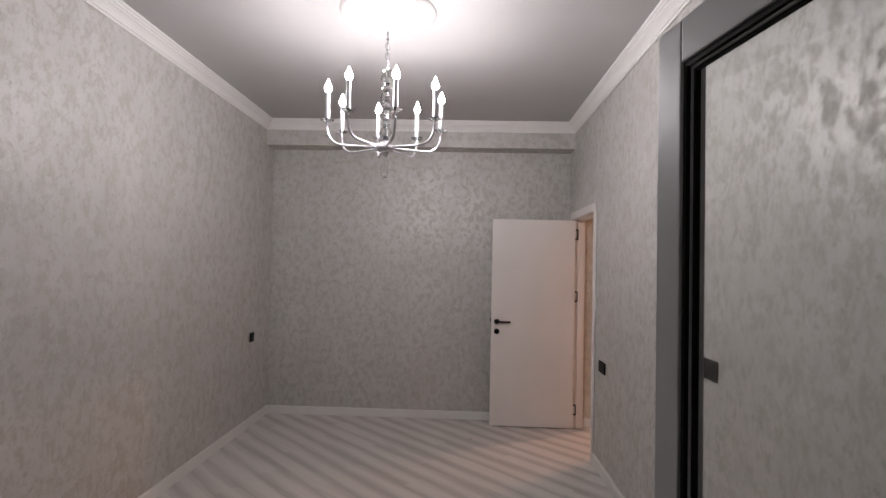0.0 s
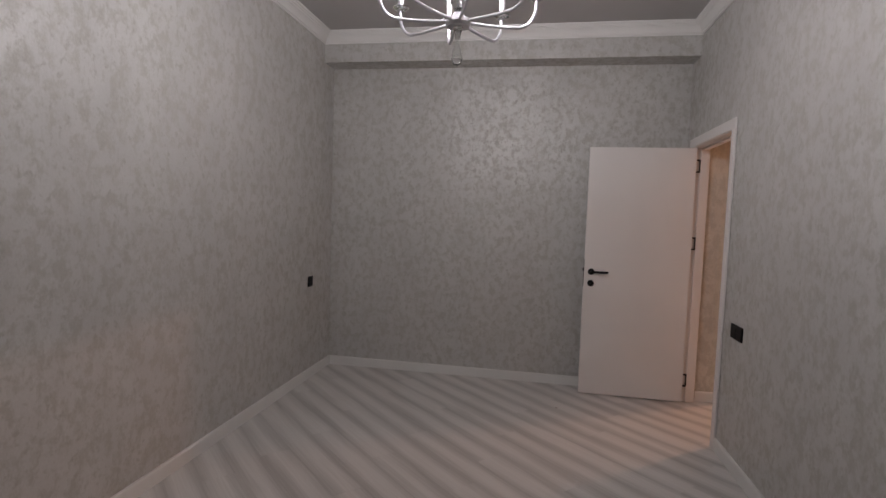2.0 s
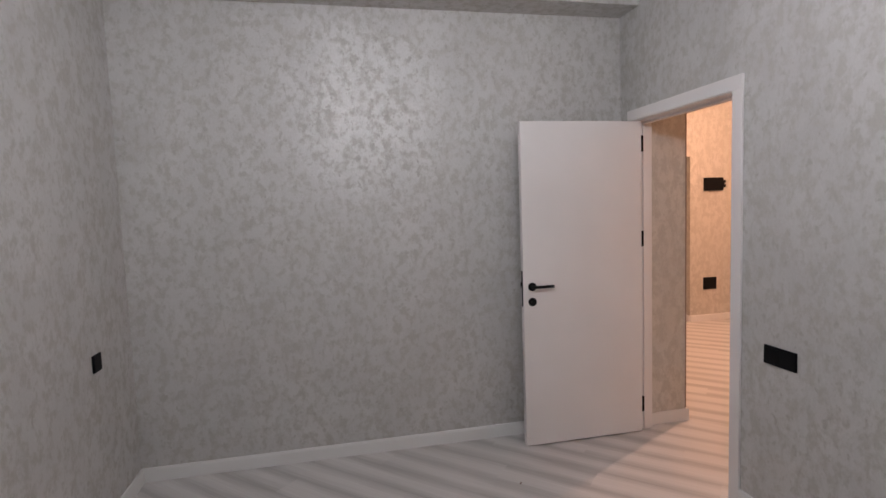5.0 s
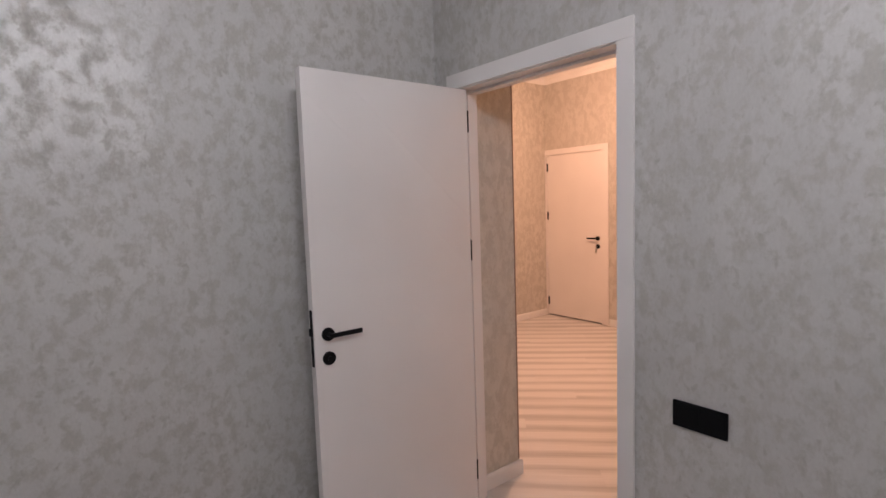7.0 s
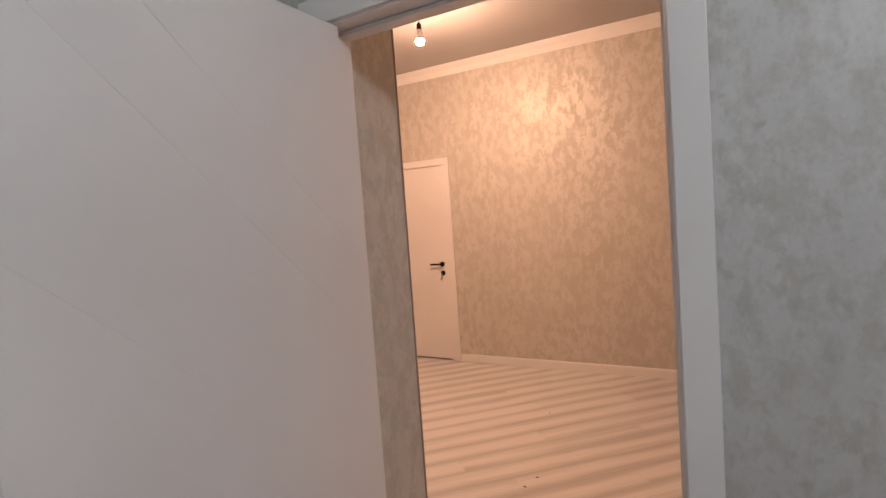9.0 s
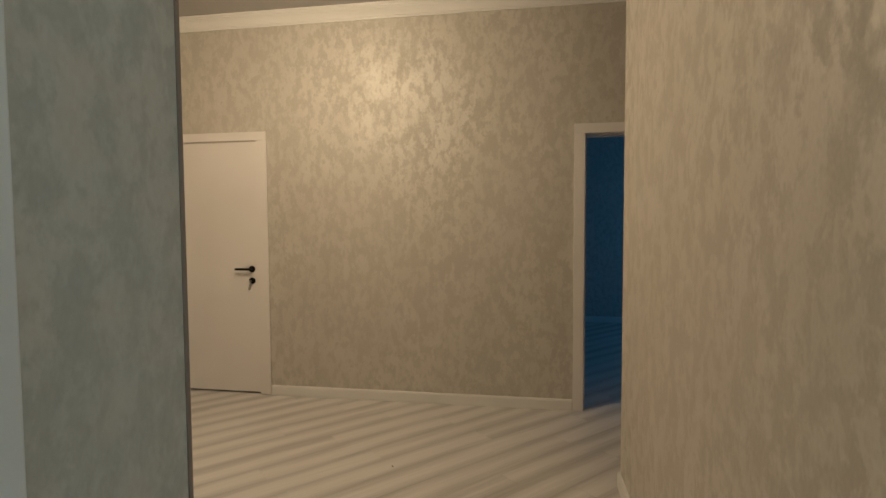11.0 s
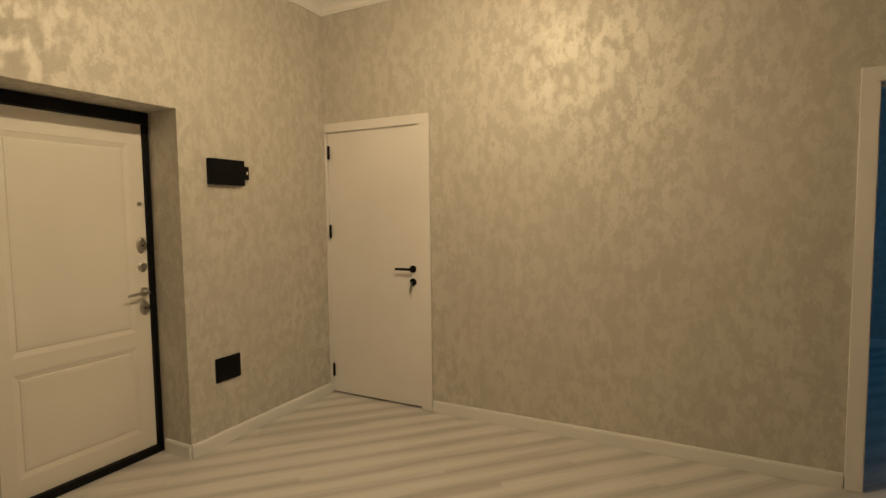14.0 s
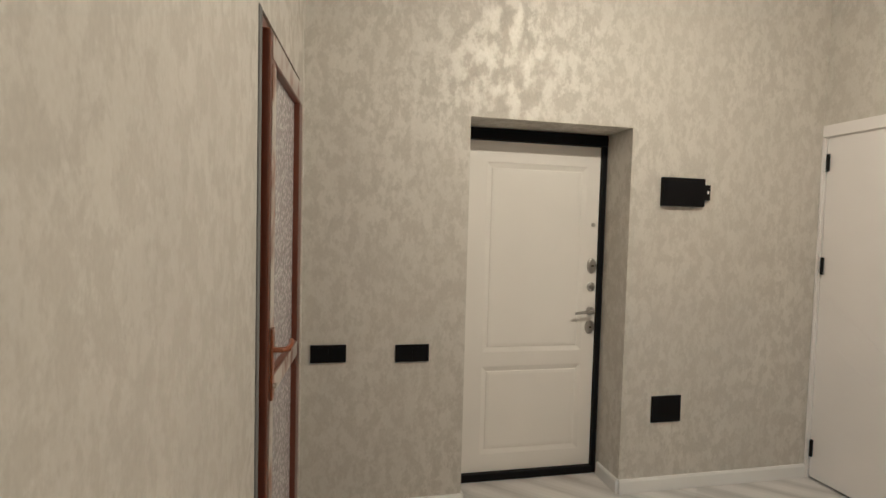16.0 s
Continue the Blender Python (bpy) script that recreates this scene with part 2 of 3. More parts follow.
# ---- walls ----
bm = B()
box(bm, XW - 0.15, XW, YS - 0.4, YN + 0.12, 0, T)
setting("wall_west", bm, WALL_ROOM, "grey pearl wallpapered side wall of the room", "wall")
bm = B()
box(bm, XW, XE, YN, YN + 0.12, 0, T)
setting("wall_north", bm, WALL_ROOM, "grey pearl wallpapered end wall of the room", "wall")
bm = B()
box(bm, XW, XE, YB, YN, ZB, T)
setting("beam", bm, WALL_ROOM, "wallpapered ceiling beam along the end wall", "beam")
DY0, DY1, DH = 5.148, 5.982, 2.012
bm = B()
pierced(bm, lambda u, v: (XE + v, u), (YS, YN + 0.12), T, [(DY0 - 0.03, DY1 + 0.03, 0, DH + 0.03)], 0.08)
setting("wall_east", bm, WALL_ROOM, "grey pearl wallpapered wall with the open door", "wall")
bm = B()
pierced(bm, lambda u, v: (XE + 0.08 + v, u), (4.0, YN + 0.12), T, [(DY0 - 0.03, DY1 + 0.03, 0, DH + 0.03)], XP - XE - 0.08)
setting("wall_passage_west", bm, WALL_HALL, "beige pearl wallpapered passage wall round the door", "wall")
BX0, BX1, BH = -0.02, 0.86, 2.06
bm = B()
pierced(bm, lambda u, v: (u, YS - v), (XW, XE + 0.15), T, [(BX0, BX1, 0, BH)], 0.4)
setting("wall_south", bm, WALL_ROOM, "grey wallpapered outer wall with balcony doorway", "wall")
bm = B()
box(bm, XP, XC, PS - 0.12, PS, 0, T)
box(bm, XC - 0.12, XC, 3.6, PS - 0.12, 0, T)
setting("wall_passage_south", bm, WALL_HALL, "beige pearl wallpapered passage wall with outer corner", "wall")
bm = B()
box(bm, XC - 0.12, HE + 0.12, 3.48, 3.6, 0, T)
setting("wall_hall_south", bm, WALL_HALL, "plain beige wallpapered wall closing the hall", "wall")
bm = B()
box(bm, XP, STUB[0], PN, PN + 0.12, 0, T)
setting("wall_stub", bm, WALL_HALL, "short beige wallpapered wall beside the open door", "wall")


def west_x(y):
    return STUB[0] + (WN[0] - STUB[0]) * (y - STUB[1]) / (WN[1] - STUB[1])


WD0, WD1, WDH = 7.56, 8.37, 2.092
bm = B()
pierced(bm, lambda u, v: (west_x(u) - v, u), (PN + 0.12, HN), T, [(WD0, WD1, 0, WDH)], 0.12)
setting("wall_hall_west", bm, WALL_HALL, "beige pearl wallpapered hall wall with brown glazed door", "wall")
EX0, EX1, EH, EY = 2.85, 3.755, 2.018, 8.785
bm = B()
pierced(bm, lambda u, v: (u, HN + v), (0.5, HE + 0.12), T, [(EX0, EX1, 0, EH)], 0.35)
setting("wall_hall_north", bm, WALL_HALL, "beige pearl wallpapered wall with recessed entrance", "wall")
D2Y1, D2Y0, D2H = 8.492, 7.68, 2.035
D3Y1, D3Y0, D3H = 5.14, 4.33, 2.01
bm = B()
pierced(bm, lambda u, v: (HE + v, u), (3.6, HN), T, [(D3Y0 - 0.03, D3Y1 + 0.03, 0, D3H + 0.03), (D2Y0 - 0.03, D2Y1 + 0.012, 0, D2H + 0.03)], 0.12)
setting("wall_hall_east", bm, WALL_HALL, "beige pearl wallpapered hall wall with two doors", "wall")

# the dusk-lit room behind the open hall door
bm = B()
box(bm, 8.5, 8.62, 2.4, 6.6, 0, T)
setting("wall_far_east", bm, WALL_ROOM, "grey wallpapered wall of the unlit room", "wall")
bm = B()
box(bm, HE + 0.12, 8.5, 6.5, 6.6, 0, T)
setting("wall_far_north", bm, WALL_ROOM, "plain grey wall of the unlit room", "wall")
bm = B()
pierced(bm, lambda u, v: (u, 2.5 - v), (HE, 8.5), T, [(5.7, 7.9, 0.5, 2.5)], 0.1)
box(bm, HE, HE + 0.12, 2.5, 3.48, 0, T)
setting("wall_far_south", bm, WALL_ROOM, "grey wall with window of the unlit room", "wall")
dusk = bpy.data.lights.new("dusk_window_light", "AREA")
dusk.shape, dusk.size, dusk.size_y, dusk.energy, dusk.color = "RECTANGLE", 2.2, 2.0, 9.0, (0.22, 0.44, 0.88)
new("dusk_window_light", dusk).matrix_world = look((6.8, 2.45, 1.5), (6.8, 5.0, 1.2))

# closet behind the brown door, balcony behind the start, back of the entrance and hall door
bm = B()
box(bm, 0.5, 0.6, YN + 0.12, HN, 0, T)
setting("wall_closet", bm, BARE, "bare plaster wall behind the glazed door", "wall")
bm = B()
box(bm, XW - 0.15, -1.5, -0.6, YS - 0.4, 0, T)
box(bm, 1.5, 1.585, -0.6, YS - 0.4, 0, T)
box(bm, XW - 0.15, 1.585, -0.7, -0.6, 0, T)
setting("wall_balcony", bm, BARE, "plain plaster balcony walls", "wall")

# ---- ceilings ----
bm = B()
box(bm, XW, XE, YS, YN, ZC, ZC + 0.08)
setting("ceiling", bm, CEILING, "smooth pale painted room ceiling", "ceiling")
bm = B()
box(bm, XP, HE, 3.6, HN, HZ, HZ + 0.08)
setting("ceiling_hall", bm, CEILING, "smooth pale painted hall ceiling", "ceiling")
bm = B()
box(bm, HE + 0.12, 8.5, 2.5, 6.5, 3.0, 3.08)
box(bm, XW, 1.5, -0.6, YS - 0.4, 2.7, 2.78)
box(bm, 0.6, 1.85, YN + 0.12, HN, 2.9, 2.98)
setting("ceiling_side_rooms", bm, CEILING, "plain painted side room ceilings", "ceiling")


# ---- cornices ----
def offset_loop(loop, d):
    out = []
    n = len(loop)
    for i in range(n):
        p0, p1, p2 = (Vector(loop[k % n]) for k in (i - 1, i, i + 1))
        a, b = (p1 - p0).normalized(), (p2 - p1).normalized()
        na, nb = Vector((-a.y, a.x)), Vector((-b.y, b.x))
        out.append(p1 + (na + nb) * d / (1 + na.dot(nb)))
    return out


def cornice(name, loop, top, profile, label):
    bm = B()
    rows = [[bm.verts.new((p.x, p.y, top - h)) for p in offset_loop(loop, d)] for d, h in profile]
    for a, b in zip(rows, rows[1:]):
        for k in range(len(loop)):
            l = (k + 1) % len(loop)
            bm.faces.new((a[k], a[l], b[l], b[k]))
    for k in range(len(loop)):
        l = (k + 1) % len(loop)
        bm.faces.new((rows[-1][k], rows[-1][l], rows[0][l], rows[0][k]))
    bmesh.ops.recalc_face_normals(bm, faces=bm.faces)
    return setting(name, bm, PLASTER, label, "cornice")


PROFILE = [(d * 0.86, h * 0.78) for d, h in [(0.002, 0.125), (0.012, 0.125), (0.014, 0.108), (0.022, 0.104), (0.026, 0.09), (0.036, 0.072), (0.05, 0.056), (0.062, 0.048), (0.064, 0.038), (0.074, 0.034), (0.078, 0.022), (0.09, 0.016), (0.094, 0.003), (0.002, 0.003)]]
cornice("cornice_room", [(XW, YS), (XE, YS), (XE, YB), (XW, YB)], ZC, PROFILE, "white moulded plaster ceiling cornice")
cornice("cornice_hall", [(XP, PS), (XC, PS), (XC, 3.6), (HE, 3.6), (HE, HN), WN, STUB, (XP, PN)], HZ, PROFILE, "white moulded plaster ceiling cornice")


# ---- skirting boards ----
def skirt(p, q, label="white skirting board along the wall"):
    """A board from p to q with the room to its left."""
    p, q = Vector(p), Vector(q)
    d = (q - p).normalized()
    n = Vector((-d.y, d.x))
    bm = B()
    prof = [(0.001, 0.0), (0.016, 0.0), (0.016, 0.068), (0.011, 0.08), (0.001, 0.08)]
    ends = [[bm.verts.new((*(e + n * o), z + 0.001)) for o, z in prof] for e in (p, q)]
    for k in range(5):
        l = (k + 1) % 5
        bm.faces.new((ends[0][k], ends[0][l], ends[1][l], ends[1][k]))
    bm.faces.new(ends[0])
    bm.faces.new(ends[1])
    bmesh.ops.recalc_face_normals(bm, faces=bm.faces)
    return setting("baseboard", bm, SKIRT, label, "baseboard")


CAS = 0.07
skirt((XW, YN), (XW, YS))
skirt((XE, YN), (XW + 0.017, YN))
skirt((XE, YS), (XE, DY0 - CAS - 0.002))
skirt((BX1, YS), (XE - 0.017, YS))
skirt((XP, PS), (XC, PS))
skirt((XC, PS), (XC, 3.62))
skirt((STUB[0] + 0.016, PN), (XP + 0.016, PN))
skirt((west_x(WD0), WD0), STUB)
skirt((EX0, HN), (WN[0] + 0.002, HN))
skirt((HE - 0.017, HN), (EX1, HN))
skirt((EX1, HN + 0.0), (EX1, EY - 0.05))
skirt((EX0, EY - 0.05), (EX0, HN))
skirt((HE, D3Y1 + 0.085), (HE, D2Y0 - 0.1))
skirt((8.5, 2.6), (8.5, 6.4))


# ---- doors ----
def lever(parent, x, y, z, way, material, side=-1, reach=0.13, key=False):
    """Rosette, lever and lock rosette on a leaf's face at depth y; side -1 faces local -y."""
    bm = B()
    cyl(bm, (x, y, z), (x, y + side * 0.009, z), 0.026)
    h = part("rosette", bm, material, parent)
    bm = B()
    cyl(bm, (x, y + side * 0.009, z), (x, y + side * 0.045, z), 0.009)
    box(bm, min(x - way * 0.01, x + way * reach), max(x - way * 0.01, x + way * reach), y + side * 0.038 - 0.005, y + side * 0.038 + 0.005, z - 0.009, z + 0.009, 0.003)
    part("door_handle", bm, material, parent, "slim straight lever handle")
    bm = B()
    cyl(bm, (x, y, z - 0.094), (x, y + side * 0.009, z - 0.094), 0.026)
    cyl(bm, (x, y + side * 0.009, z - 0.094), (x, y + side * 0.014, z - 0.094), 0.009)
    part("lock_rosette", bm, material, parent)
    if key:
        bm = B()
        box(bm, x - 0.003, x + 0.003, y + side * 0.045, y + side * 0.012, z - 0.1, z - 0.088, 0.001)
        cyl(bm, (x, y + side * 0.03, z - 0.105), (x - 0.012, y + side * 0.032, z - 0.165), 0.007, 0.01, 8)
        part("key", bm, SATIN, parent, "small steel key hanging in the lock")


def casing(name, m, w, h, depth, left, right, label, both=True):
    """Lining and casings of a door opening: local x along the wall, y into it."""
    ob = thing(name, m, label, "door frame", "", "structure")
    for nm, x0, x1 in (("jamb", -0.028, 0.0), ("jamb", w, w + 0.028)):
        bm = B()
        box(bm, x0, x1, -0.002, depth + 0.002, 0.001, h, 0.002)
        part(nm, bm, WHITE, ob)
    bm = B()
    box(bm, -0.028, w + 0.028, -0.002, depth + 0.002, h + 0.001, h + 0.028, 0.002)
    part("head_jamb", bm, WHITE, ob)
    bm = B()
    for x0, x1 in ((0.0005, 0.012), (w - 0.012, w - 0.0005)):
        box(bm, x0, x1, 0.055, depth - 0.02, 0.001, h - 0.012)
    box(bm, 0.0005, w - 0.0005, 0.055, depth - 0.02, h - 0.012, h - 0.0005)
    part("door_stop", bm, WHITE, ob)
    for y0, y1 in ((-0.014, -0.0025),) + (((depth + 0.0025, depth + 0.014),) if both else ()):
        for x0, x1 in ((-left, -0.006), (w + 0.006, w + right)):
            bm = B()
            box(bm, x0, x1, y0, y1, 0.001, h + 0.006, 0.002)
            part("casing", bm, WHITE, ob)
        bm = B()
        box(bm, -left, w + right, y0, y1, h + 0.0065, h + CAS + 0.004, 0.002)
        part("head_casing", bm, WHITE, ob)
    return ob


def hinges(parent, x, y, zs=(0.175, 1.27, 1.875)):
    for z in zs:
        bm = B()
        cyl(bm, (x, y, z - 0.05), (x, y, z + 0.05), 0.0095, n=12)
        part("hinge", bm, BLACK, parent, "black butt hinge")


TOEAST = Matrix.Rotation(radians(-90), 4, "Z")
# the open room door
ROOMDOOR = Matrix.Translation((XE, DY1, 0)) @ TOEAST
casing("door_frame_1", ROOMDOOR, DY1 - DY0, DH, XP - XE, 0.06, CAS, "white lacquered door lining and casing", False)


def clip(poly, n, d):
    """The part of a polygon with n.p <= d."""
    out = []
    for i, p in enumerate(poly):
        q = poly[(i + 1) % len(poly)]
        a, b = n[0] * p[0] + n[1] * p[1] - d, n[0] * q[0] + n[1] * q[1] - d
        if a <= 0:
            out.append(p)
        if (a < 0) != (b < 0) and a != b:
            f = a / (a - b)
            out.append((p[0] + f * (q[0] - p[0]), p[1] + f * (q[1] - p[1])))
    return out


def leaf(name, m, w, h, label, lines=(), key=False, pull=1):
    """A door leaf: local x from the hinge, face at y=0, thickness to +y. Lines: grooves given by slope and height at x=0."""
    ob = thing(name, m, label, "door", "", "structure")
    bm = B()
    box(bm, 0, w, 0.0009, 0.04, 0, h, 0.0007)
    part("door_slab", bm, WHITE, ob)
    polys = [[(0, 0), (w, 0), (w, h), (0, h)]]
    for s, c in lines:
        k = math.hypot(s, 1)
        n = (-s / k, 1 / k)
        d = c / k
        polys = [q for p in polys for q in (clip(p, n, d - 0.0003), clip(p, (-n[0], -n[1]), -d - 0.0003)) if len(q) > 2]
    for p in polys:
        bm = B()
        lo = [bm.verts.new((x, 0.0, z)) for x, z in p]
        hi = [bm.verts.new((x, 0.0008, z)) for x, z in p]
        bm.faces.new(lo)
        for k in range(len(p)):
            l = (k + 1) % len(p)
            bm.faces.new((lo[k], lo[l], hi[l], hi[k]))
        bmesh.ops.recalc_face_normals(bm, faces=bm.faces)
        part("face_panel", bm, WHITE, ob)
    lever(ob, w - 0.055, 0.0, 1.002, -1, BLACK, -1, 0.13, key)
    lever(ob, w - 0.055, 0.04, 1.002, -1, BLACK, 1, 0.13)
    bm = B()
    box(bm, w - 0.0005, w + 0.002, 0.01, 0.03, 0.88, 1.1)
    box(bm, w + 0.002, w + 0.01, 0.014, 0.026, 1.0, 1.03, 0.002)
    part("lock_plate", bm, BLACK, ob)
    return ob


# hinge at the jamb, leaf swung square into the room: local x runs to world -x, its face to -y
open_leaf = leaf("door_1", Matrix.Translation((1.436, 5.936, 0.01)) @ Matrix.Diagonal((-1, 1, 1, 1)), 0.8, 2.0, "white lacquered flush door with black handle, open", ((0.9, 0.765), (0.92, 1.19), (0.92, 1.41)))
for z in (0.165, 1.26, 1.865):
    bm = B()
    box(bm, -0.036, -0.03, 0.03, 0.0445, z - 0.05, z + 0.05)
    box(bm, -0.03, -0.001, 0.03, 0.0445, z + 0.04, z + 0.05)
    box(bm, -0.03, -0.001, 0.03, 0.0445, z - 0.05, z - 0.04)
    part("hinge", bm, BLACK, open_leaf, "black butt hinge")

# closed hall door
casing("door_frame_2", Matrix.Translation((HE, D2Y1, 0)) @ TOEAST, D2Y1 - D2Y0, D2H, 0.12, 0.019, 0.093, "white lacquered door lining beside the corner", False)
closed_leaf = leaf("door_2", Matrix.Translation((HE + 0.004, D2Y1 - 0.003, 0.016)) @ TOEAST, D2Y1 - D2Y0 - 0.006, D2H - 0.015, "white lacquered flush door with black handle, closed", ((-0.75, 1.12), (-0.75, 0.9)), True)
hinges(closed_leaf, 0.014, -0.0105)
bm = B()
box(bm, HE + 0.2, HE + 0.25, D2Y0 - 0.1, HN, 0, 2.3)
setting("wall_behind_door", bm, BARE, "plain wall behind the closed door", "wall")

# open door to the unlit room
casing("door_frame_3", Matrix.Translation((HE, D3Y1, 0)) @ TOEAST, D3Y1 - D3Y0, D3H, 0.12, 0.08, 0.08, "white lacquered door lining of the open doorway")
far_leaf = leaf("door_3", Matrix.Translation((HE + 0.135, D3Y1 - 0.002, 0.012)) @ Matrix.Rotation(radians(4), 4, "Z"), 0.79, 1.99, "white lacquered door swung open into unlit room")
hinges(far_leaf, -0.012, -0.006)


# ---- entrance door ----
def entrance():
    ob = thing("entrance_door", Matrix.Translation((EX0, EY, 0)), "ivory panelled steel entrance door with black frame, closed", "door", "", "structure")
    w = EX1 - EX0
    for nm, b in (("frame_post", (0.001, 0.031, -0.02, 0.06, 0.001, EH - 0.066)), ("frame_post", (w - 0.031, w - 0.001, -0.02, 0.06, 0.001, EH - 0.066)), ("frame_head", (0.001, w - 0.001, -0.025, 0.06, EH - 0.065, EH - 0.002)), ("threshold", (0.032, w - 0.032, -0.025, 0.06, 0.002, 0.045))):
        bm = B()
        box(bm, *b, 0.004)
        part(nm, bm, BLACK, ob)
    x0, x1, z0, z1 = 0.033, w - 0.033, 0.047, EH - 0.068
    bm = B()
    box(bm, x0, x1, 0.0082, 0.06, z0, z1, 0.003)
    part("leaf", bm, IVORY, ob)
    pa, pb = 0.175, 0.79
    panels = ((0.15, 0.665), (0.745, 1.83))
    # the pressed face: one sheet with two holes, proud of the panels
    bm = B()
    pierced(bm, lambda u, v: (u, 0.008 - v), (x0 + 0.001, x1 - 0.001), z1 - z0 - 0.002, [(pa, pb, a - z0, b - z0) for a, b in panels], 0.008)
    bmesh.ops.delete(bm, geom=[f for f in bm.faces if abs(f.normal.y) > 0.9 and f.calc_center_median().y > 0.004], context="FACES")
    bmesh.ops.translate(bm, vec=(0, 0, z0 + 0.001), verts=bm.verts)
    part("pressed_face", bm, IVORY, ob)
    for a, b in panels:
        bm = B()
        rings = []
        for inset, depth in ((0.0, 0.0002), (0.004, 0.001), (0.026, 0.0072), (0.03, 0.0078), (0.034, 0.0045), (0.05, 0.003)):
            rings.append([bm.verts.new((x, depth, z)) for x, z in ((pa + inset, a + inset), (pb - inset, a + inset), (pb - inset, b - inset), (pa + inset, b - inset))])
        for p, q in zip(rings, rings[1:]):
            for k in range(4):
                l = (k + 1) % 4
                bm.faces.new((p[k], p[l], q[l], q[k]))
        bm.faces.new(rings[-1])
        bmesh.ops.recalc_face_normals(bm, faces=bm.faces)
        part("sunk_panel", bm, IVORY, ob)
    x = x1 - 0.034
    bm = B()
    cyl(bm, (x, 0, 1.493), (x, -0.006, 1.493), 0.012)
    part("peephole", bm, SATIN, ob, "satin nickel peephole")
    for z, rx, rz in ((1.25, 0.03, 0.046), (1.125, 0.026, 0.028), (0.885, 0.03, 0.042)):
        bm = B()
        lathe(bm, [(0, 0.012), (0.7, 0.012), (0.92, 0.008), (1.0, 0.0)], n=28)
        bmesh.ops.transform(bm, matrix=Matrix.Translation((x, -0.0005, z)) @ Matrix.Rotation(radians(90), 4, "X") @ Matrix.Diagonal((rx, rz, 1, 1)), verts=bm.verts)
        esc = part("escutcheon", bm, SATIN, ob, "satin nickel lock cover", True)
        bm = B()
        if rz > 0.03:
            box(bm, x - 0.007, x + 0.007, -0.0155, -0.012, z - 0.004, z + 0.004)
            part("keyhole", bm, BLACK, esc)
        else:
            cyl(bm, (x, -0.012, z), (x, -0.024, z), 0.012, 0.01)
            part("thumb_turn", bm, SATIN, esc)
    bm = B()
    cyl(bm, (x, 0, 0.98), (x, -0.01, 0.98), 0.026)
    cyl(bm, (x, -0.01, 0.98), (x, -0.05, 0.98), 0.01)
    tube(bm, [(x + 0.005, -0.048, 0.98), (x - 0.03, -0.05, 0.98), (x - 0.08, -0.05, 0.977), (x - 0.115, -0.045, 0.972)], 0.008)
    part("door_handle", bm, SATIN, ob, "satin nickel lever handle", True)


entrance()
bm = B()
box(bm, EX0 - 0.05, EX1 + 0.05, HN + 0.36, HN + 0.42, 0, 2.2)
setting("wall_behind_entrance", bm, BARE, "plain wall behind the entrance door", "wall")


# ---- brown glazed door in the west wall ----
def brown_door():
    ang = math.atan2(WN[0] - STUB[0], WN[1] - STUB[1])
    m = Matrix.Translation((west_x(7.625), 7.625, 0)) @ Matrix.Rotation(radians(90) - ang, 4, "Z")
    ob = thing("glazed_door", m, "brown framed door with patterned glass, closed", "door", "", "structure")
    w, z0, z1 = 0.68, 0.02, 2.045

    def bar(nm, x0, x1, a, b, y0=-0.022, y1=0.03):
        bm = B()
        box(bm, x0, x1, y0, y1, a, b, 0.006)
        return part(nm, bm, BROWN, ob)

    bar("stile", 0, 0.085, z0, z1)
    bar("stile", w - 0.085, w, z0, z1)
    bar("top_rail", 0.0855, w - 0.0855, z1 - 0.09, z1)
    bar("bottom_rail", 0.0855, w - 0.0855, z0, z0 + 0.12)
    # peeling protective film left on the faces of the frame
    for nm, x0, x1, a, b in (("protective_film", 0.028, 0.0845, z0 + 0.02, z1 - 0.1), ("protective_film", 0.03, w - 0.02, z1 - 0.082, z1 - 0.006), ("protective_film", 0.088, w - 0.088, 0.905, 0.962)):
        bm = B()
        box(bm, x0, x1, -0.0238, -0.0224, a, b)
        part(nm, bm, FILM, ob, "pale worn protective film")
    bar("middle_rail", 0.0855, w - 0.0855, 0.9, 0.97)
    for a, b in ((z0 + 0.12, 0.9), (0.97, z1 - 0.09)):
        bm = B()
        box(bm, 0.084, w - 0.084, 0.0, 0.006, a - 0.003, b + 0.003)
        part("pane", bm, FROST, ob, "patterned translucent glass pane")
    bm = B()
    box(bm, 0.028, 0.06, -0.032, -0.0242, 0.9, 1.13, 0.003)
    plate = part("handle_plate", bm, COPPER, ob)
    bm = B()
    tube(bm, [(0.044, -0.03, 1.06), (0.044, -0.06, 1.06), (0.06, -0.075, 1.06), (0.11, -0.077, 1.062), (0.15, -0.07, 1.066)], 0.009)
    part("door_handle", bm, COPPER, plate, "curved brown lever handle", True)
    bm = B()
    cyl(bm, (0.044, -0.03, 0.945), (0.044, -0.042, 0.945), 0.008)
    part("lock_cylinder", bm, SATIN, plate)
    bm = B()
    box(bm, -0.06, -0.026, -0.004, 0.1, 0.002, WDH - 0.002, 0.004)
    part("bare_reveal", bm, ROUGH, ob, "rough unfinished plaster edge")
    bar("frame_post", w + 0.004, w + 0.05, 0.002, z1 + 0.04, 0.004, 0.1)
    bar("frame_head", -0.0035, w + 0.0035, z1 + 0.004, z1 + 0.04, 0.004, 0.1)


brown_door()


